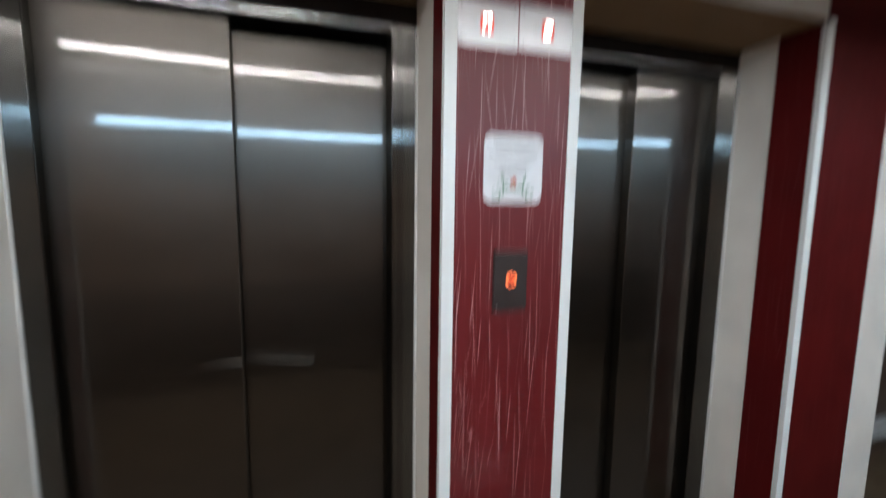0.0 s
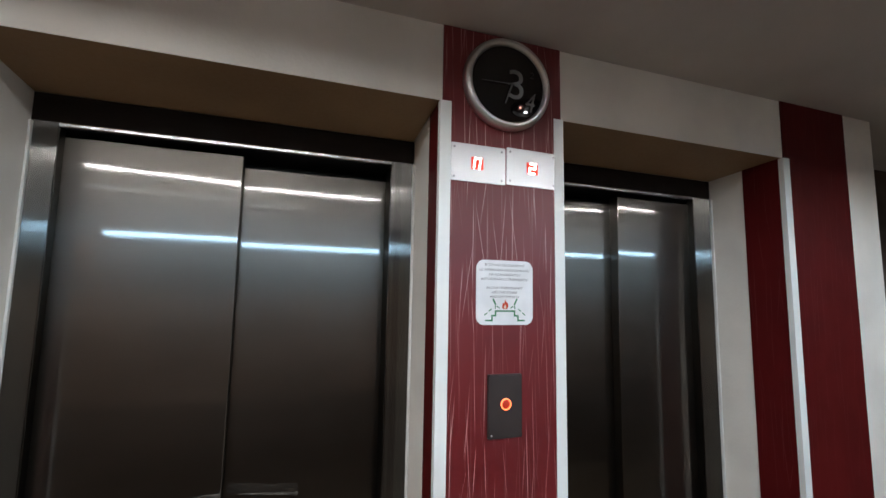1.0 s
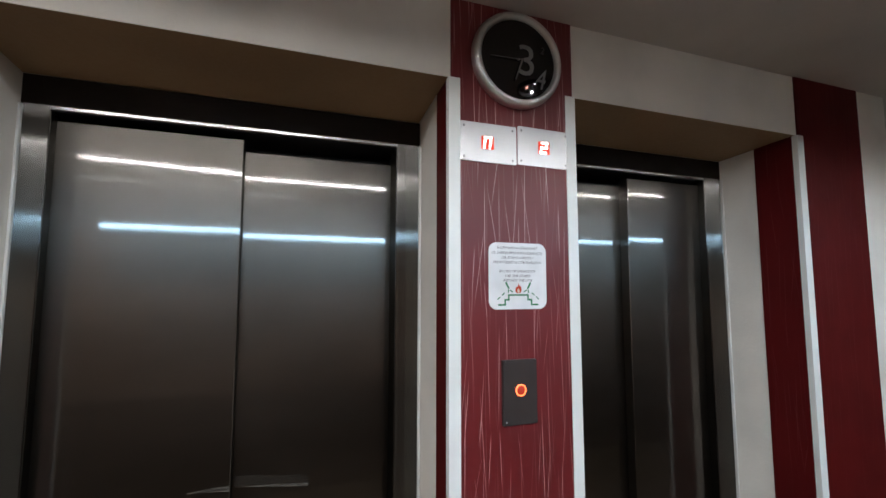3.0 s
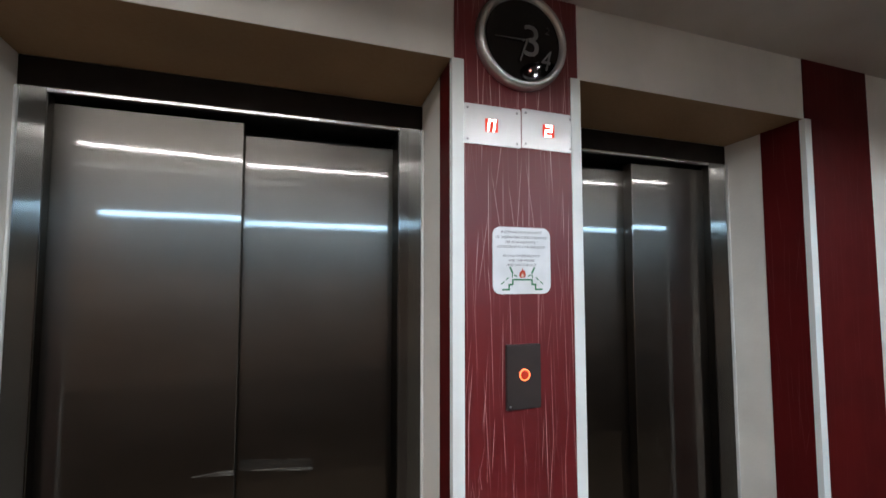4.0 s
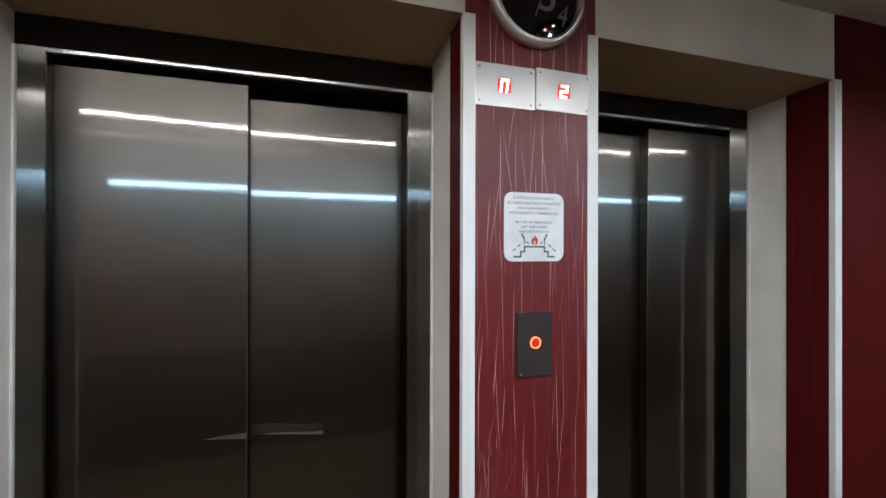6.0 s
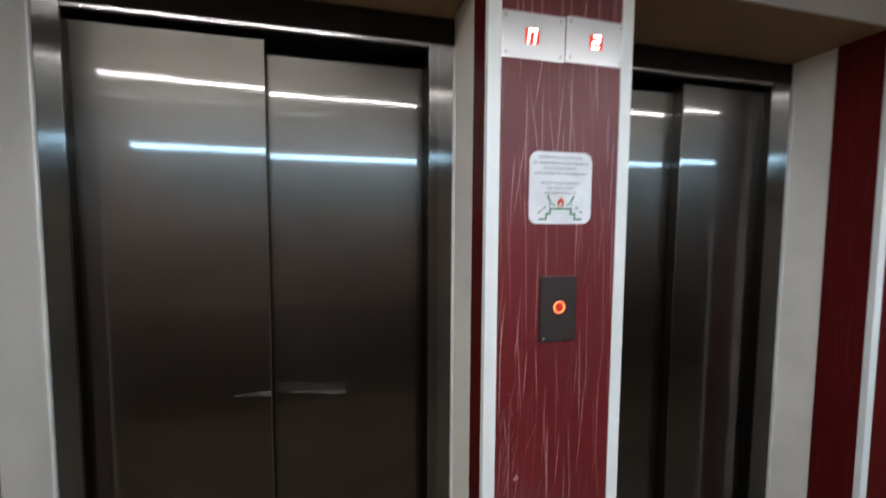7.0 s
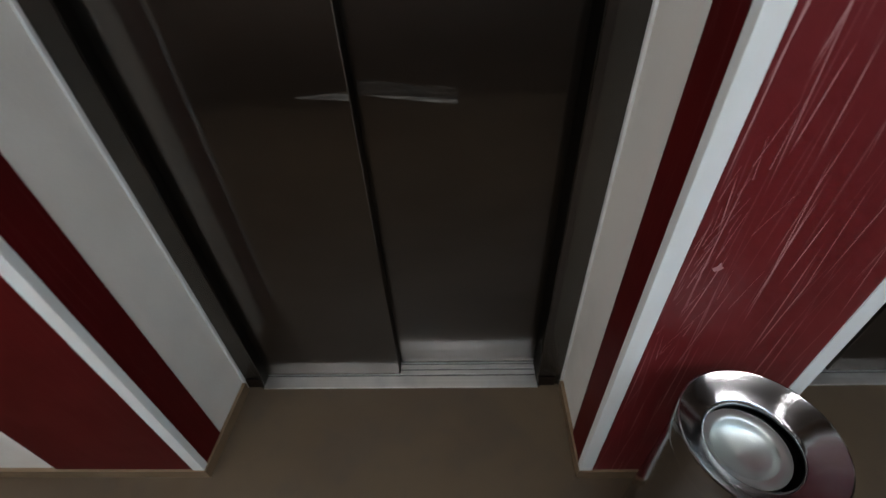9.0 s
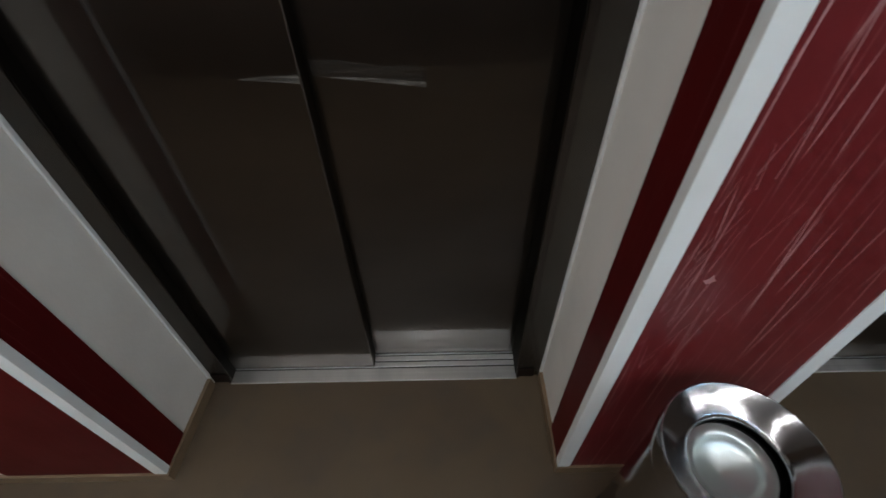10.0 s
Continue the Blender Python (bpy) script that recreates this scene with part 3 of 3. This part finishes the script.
part("diffuser", box(bmesh.new(), -3.49, -0.31, BACK_Y + 0.0121, BACK_Y + 0.015, 2.297, 2.303, 0.001), STRIP, strip, "glowing white diffuser")


# ---------- things on the pillar ----------
FACE = -T


def round_head(bm, x, y, z, r, d):
    lathe_bm = bmesh.new()
    lathe(lathe_bm, [(0, d), (r * 0.6, d * 0.9), (r, d * 0.3), (r, -0.001), (0, -0.001)], 16)
    bmesh.ops.transform(lathe_bm, verts=lathe_bm.verts, matrix=on_wall(x, y, z))
    me = bpy.data.meshes.new("head")
    lathe_bm.to_mesh(me)
    bm.from_mesh(me)
    lathe_bm.free()
    bpy.data.meshes.remove(me)
    return bm


def floor_indicator(x0, x1, z0, z1, tilt, strokes, screws, label):
    """A steel plate with a red display window; strokes: bars of the figure in window units."""
    cx, cz = (x0 + x1) / 2, (z0 + z1) / 2
    root = thing("floor_indicator", (cx, FACE, cz), label, "floor indicator", "floor indicators")
    w, h = x1 - x0, z1 - z0
    turn = Matrix.Translation((cx, FACE, cz)) @ FACING @ pose(0, 0, 0, 0, 0, tilt)

    def flat(outline, lo, hi):
        bm = prism(bmesh.new(), outline, lo, hi, "z")
        bmesh.ops.transform(bm, verts=bm.verts, matrix=turn)
        return bm
    bm = prism(bmesh.new(), rounded(w, h, 0.004, 4), 0, 0.0025, "z")
    rim = [e for e in bm.edges if all(abs(v.co.z - 0.0025) < 1e-6 for v in e.verts)]
    bmesh.ops.bevel(bm, geom=rim, offset=0.0008, segments=2, affect="EDGES")
    bmesh.ops.transform(bm, verts=bm.verts, matrix=turn)
    part("plate", bm, PLATE, root, "brushed steel plate")
    dw, dh = 0.038, 0.036
    ox = -0.004 if strokes[0] == "p" else 0.0
    win = part("display", flat([(ox - dw / 2, -dh / 2), (ox + dw / 2, -dh / 2), (ox + dw / 2, dh / 2), (ox - dw / 2, dh / 2)], 0.0005, 0.003), LED_WINDOW, root, "glowing red display window")
    for a, b, c, d in strokes[1]:
        s = 0.14                     # lean of the figure
        p, q = Vector((a, b)), Vector((c, d))
        along = (q - p).normalized() * 0.0022
        side = Vector((-along.y, along.x)) * 1.25
        out = [p - along + side, p - along * 1.6, p - along - side, q + along - side, q + along * 1.6, q + along + side]
        out = [(ox + v.x + s * v.y, v.y) for v in out]
        part("segment", flat(out[::-1], 0.003, 0.0037), LED_DIGIT, win, "lit figure stroke")
    for sx, sz in screws:
        p = turn @ Vector((sx * (w / 2 - 0.012), sz * (h / 2 - 0.012), 0.0025))
        part("screw", round_head(bmesh.new(), p.x, p.y, p.z, 0.0035, 0.0016), SCREW, root, "small round screw head", True)


H, Wd = 0.0145, 0.0085
FIG_P = ("p", [(-Wd, -H, -Wd, 0), (-Wd, 0, -Wd, H), (-Wd, H, Wd, H), (Wd, H, Wd, 0), (Wd, 0, Wd, -H)])
FIG_2 = ("2", [(-Wd, H, Wd, H), (Wd, H, Wd, 0), (Wd, 0, -Wd, 0), (-Wd, 0, -Wd, -H), (-Wd, -H, Wd, -H)])
CORNERS = ((-1, -1), (1, -1), (1, 1), (-1, 1))
floor_indicator(0.0245, 0.1965, 1.880, 1.990, 0.0, FIG_P, CORNERS, "steel floor indicator plate with a lit red figure")
floor_indicator(0.2000, 0.3705, 1.883, 1.995, -0.6, FIG_2, CORNERS, "slightly askew steel floor indicator plate with a lit red 2")

# safety sign
SX, SZ, SW, SH = 0.196, 1.569, 0.178, 0.182
sign = thing("safety_sign", (SX, FACE, SZ), "white rounded safety sign with green stairs and a red flame", "sign")


def on_sign(outline, lo=0.0022, hi=0.0026):
    bm = prism(bmesh.new(), outline, lo, hi, "z")
    bmesh.ops.transform(bm, verts=bm.verts, matrix=on_wall(SX, FACE, SZ))
    return bm


def bar(p, q, t):
    p, q = Vector(p), Vector(q)
    d = (q - p).normalized()
    n = Vector((-d.y, d.x)) * t / 2
    return [tuple(v) for v in (p - n, q - n, q + n, p + n)]


part("board", on_sign(rounded(SW, SH, 0.024), 0.0, 0.0022), SIGN_WHITE, sign, "white plastic board with rounded corners")
for body, z, size, width in (
    ("В СЛУЧАЙ НА ОПАСНОСТ", 0.0765, 0.0085, 0.125),
    ("СЕ ЗАБРАНЯВА ИЗПОЛЗВАНЕТО", 0.0625, 0.0085, 0.158),
    ("НА АСАНСЬОРИТЕ !", 0.0495, 0.0085, 0.098),
    ("ИЗПОЛЗВАЙТЕ СТЪЛБИЩАТА!", 0.0365, 0.0085, 0.148),
    ("IN CASE OF EMERGENCY", 0.0125, 0.0085, 0.114),
    ("USE THE STAIRS", 0.0, 0.0085, 0.078),
    ("AND NOT THE LIFTS", -0.0125, 0.0085, 0.092),
):
    part("text_line", lettering(body, size * 1.1, on_wall(SX - 0.002, FACE - 0.0025, SZ + z), 0.0003, width, 0.2), INK, sign, "line of small grey capitals")
stair = [(-0.062, -0.0765), (-0.043, -0.0765), (-0.043, -0.063), (-0.032, -0.063), (-0.032, -0.050), (0.032, -0.050), (0.032, -0.063), (0.043, -0.063), (0.043, -0.0765), (0.062, -0.0765)]
path_in = [(-0.062, -0.081), (-0.0385, -0.081), (-0.0385, -0.0675), (-0.0275, -0.0675), (-0.0275, -0.0545), (0.0275, -0.0545), (0.0275, -0.0675), (0.0385, -0.0675), (0.0385, -0.081), (0.062, -0.081)]
part("stair_symbol", on_sign(stair + path_in[::-1]), GREEN, sign, "green stepped line")
for s in (-1, 1):
    part("arrow_symbol", on_sign(bar((s * 0.064, -0.064), (s * 0.055, -0.057), 0.003)), GREEN, sign)
    part("arrow_symbol", on_sign(bar((s * 0.050, -0.053), (s * 0.042, -0.046), 0.003)), GREEN, sign)
    part("slanted_bar", on_sign(bar((s * 0.038, -0.018), (s * 0.029, -0.035), 0.005)), GREEN, sign, "slanted green bar")
    part("slanted_bar", on_sign(bar((s * 0.030, -0.0365), (s * 0.031, -0.047), 0.003)), GREEN, sign, "slanted green bar")
    part("slanted_bar", on_sign(bar((s * 0.026, -0.0385), (s * 0.017, -0.044), 0.003)), GREEN, sign, "slanted green bar")
fl = [(0, -0.020), (0.003, -0.026), (0.0055, -0.0285), (0.0065, -0.0265), (0.0095, -0.033), (0.0095, -0.041), (0.006, -0.047), (-0.006, -0.047), (-0.0095, -0.041), (-0.0085, -0.034), (-0.0055, -0.029), (-0.004, -0.0315), (-0.0015, -0.027)]
part("flame_symbol", on_sign(fl), FLAME, sign, "red flame")
part("flame_heart", on_sign([(0, -0.034), (0.004, -0.040), (0.003, -0.0455), (-0.003, -0.0455), (-0.004, -0.040)], 0.0026, 0.0029), FLAME_IN, sign, "pale heart of the flame")

# call panel
CX, CZ = 0.195, 1.258
call = thing("call_panel", (CX, FACE, CZ), "dark bronze lift call panel with a lit round button", "call panel")
bm = prism(bmesh.new(), rounded(0.104, 0.171, 0.003, 3), 0, 0.008, "z")
rim = [e for e in bm.edges if all(abs(v.co.z - 0.008) < 1e-6 for v in e.verts)]
bmesh.ops.bevel(bm, geom=rim, offset=0.002, segments=2, affect="EDGES")
bmesh.ops.transform(bm, verts=bm.verts, matrix=on_wall(CX, FACE, CZ))
part("plate", bm, CALL_PLATE, call, "dark bronze plate")
for name, prof, mat, lab in (
    ("button_ring", [(0.0128, 0.008), (0.0128, 0.0105), (0.0134, 0.0112), (0.0150, 0.0112), (0.0156, 0.0105), (0.0156, 0.008)], RING_GLOW, "glowing orange ring"),
    ("button", [(0.0, 0.0102), (0.0112, 0.0100), (0.0126, 0.0092), (0.0126, 0.008)], BUTTON_RED, "red push button"),
):
    bm = lathe(bmesh.new(), prof, 40)
    bmesh.ops.transform(bm, verts=bm.verts, matrix=on_wall(CX + 0.001, FACE, CZ + 0.005))
    part(name, bm, mat, call, lab, True)
part("screw", round_head(bmesh.new(), CX - 0.042, FACE - 0.008, CZ - 0.076, 0.003, 0.001), SCREW, call, "small dark screw", True)

# wall clock
KX, KZ, KR = 0.197, 2.182, 0.1405
clock = thing("wall_clock", (KX, FACE, KZ), "round black wall clock with a wide silver rim", "clock")


def on_clock(bm):
    bmesh.ops.transform(bm, verts=bm.verts, matrix=on_wall(KX, FACE, KZ))
    return bm


part("rim", on_clock(lathe(bmesh.new(), [(KR - 0.003, 0), (KR - 0.001, 0.004), (KR, 0.010), (KR - 0.0008, 0.018), (KR - 0.003, 0.025), (KR - 0.007, 0.031), (KR - 0.012, 0.0335), (KR - 0.017, 0.033), (KR - 0.021, 0.029), (KR - 0.0235, 0.024), (KR - 0.0245, 0.018), (KR - 0.025, 0.010)], 96)), SILVER, clock, "wide rounded satin silver rim", True)
part("dial", on_clock(lathe(bmesh.new(), [(0, 0.0195), (0.06, 0.0195), (KR - 0.024, 0.0195), (KR - 0.024, 0.01), (0, 0.01)], 96)), DIAL, clock, "glossy black dial", True)


def clock_text(body, x, z, size, mat, turn, shear, label, width=0.0):
    m = on_wall(KX + x, FACE - 0.0215, KZ + z, turn)
    part("numeral", lettering(body, size, m, 0.0006, width, shear), mat, clock, label)


clock_text("3", 0.026, -0.004, 0.13, NUMERAL, 0, 0.0, "large grey figure 3")
clock_text("4", 0.068, -0.050, 0.088, DIM_GREY, -4, 0.25, "slim grey figure 4", 0.031)
clock_text("2", 0.076, 0.038, 0.03, DARK_NUMERAL, 0, 0.2, "small dim figure 2")
for name, a, b, t0, t1 in (("minute_hand", (0.012, 0.0), (-0.088, -0.003), 0.0035, 0.0012), ("hour_hand", (0.012, 0.004), (-0.012, -0.062), 0.006, 0.004)):
    a, b = Vector(a), Vector(b)
    d = (b - a).normalized()
    n = Vector((-d.y, d.x))
    out = [tuple(v) for v in (a - n * t0 / 2, b - n * t1 / 2, b + n * t1 / 2, a + n * t0 / 2)]
    part(name, on_clock(prism(bmesh.new(), out, 0.024, 0.025, "z")), DIM_GREY, clock, "thin grey hand")
part("hub", on_clock(lathe(bmesh.new(), [(0, 0.0262), (0.0025, 0.026), (0.003, 0.0195), (0, 0.0195)], 20)), NUMERAL, clock, "", True)


# ---------- ash bin on the floor ----------
BX, BY, BH, BR = 0.155, -0.180, 0.605, 0.125
ash = thing("ash_bin", (BX, BY, 0), "polished steel ash bin standing against the red pillar", "ash bin")


def in_bin(bm):
    bmesh.ops.transform(bm, verts=bm.verts, matrix=Matrix.Translation((BX, BY, 0)))
    return bm


part("foot", in_bin(lathe(bmesh.new(), [(0, 0), (0.121, 0), (0.124, 0.004), (0.124, 0.022), (0.119, 0.026), (0, 0.026)])), BLACK, ash, "black plastic foot ring", True)
part("body", in_bin(lathe(bmesh.new(), [(0.0, 0.03), (0.115, 0.026), (0.119, 0.032), (0.119, 0.53), (0.117, 0.555), (0.113, 0.56)], 96)), CHROME, ash, "polished steel tube", True)
part("collar", in_bin(lathe(bmesh.new(), [(0.114, 0.545), (0.124, 0.55), (BR, 0.556), (BR, BH - 0.003), (BR - 0.0012, BH - 0.0006), (BR - 0.0035, BH), (BR - 0.0055, BH - 0.0016), (0.100, BH - 0.0145), (0.080, BH - 0.0265), (0.0755, BH - 0.0300), (0.074, BH - 0.034), (0.074, BH - 0.049)], 96)), CHROME, ash, "wide funnel-shaped polished steel rim", True)
part("well", in_bin(lathe(bmesh.new(), [(0.076, BH - 0.049), (0.076, BH - 0.12), (0.0, BH - 0.12)], 64)), plain_metal("dull_inner_steel", (0.14, 0.14, 0.14), 0.35), ash, "dark inside of the bin", True)
part("bowl", in_bin(lathe(bmesh.new(), [(0, BH - 0.076), (0.0043, BH - 0.0755), (0.0321, BH - 0.063), (0.0428, BH - 0.057), (0.0487, BH - 0.051), (0.0508, BH - 0.0445), (0.0546, BH - 0.0415), (0.0642, BH - 0.0395), (0.069, BH - 0.0405), (0.0696, BH - 0.046), (0.0535, BH - 0.054), (0.0321, BH - 0.07), (0, BH - 0.082)], 64)), BOWL, ash, "pale aluminium ash dish", True).location.x -= 0.009
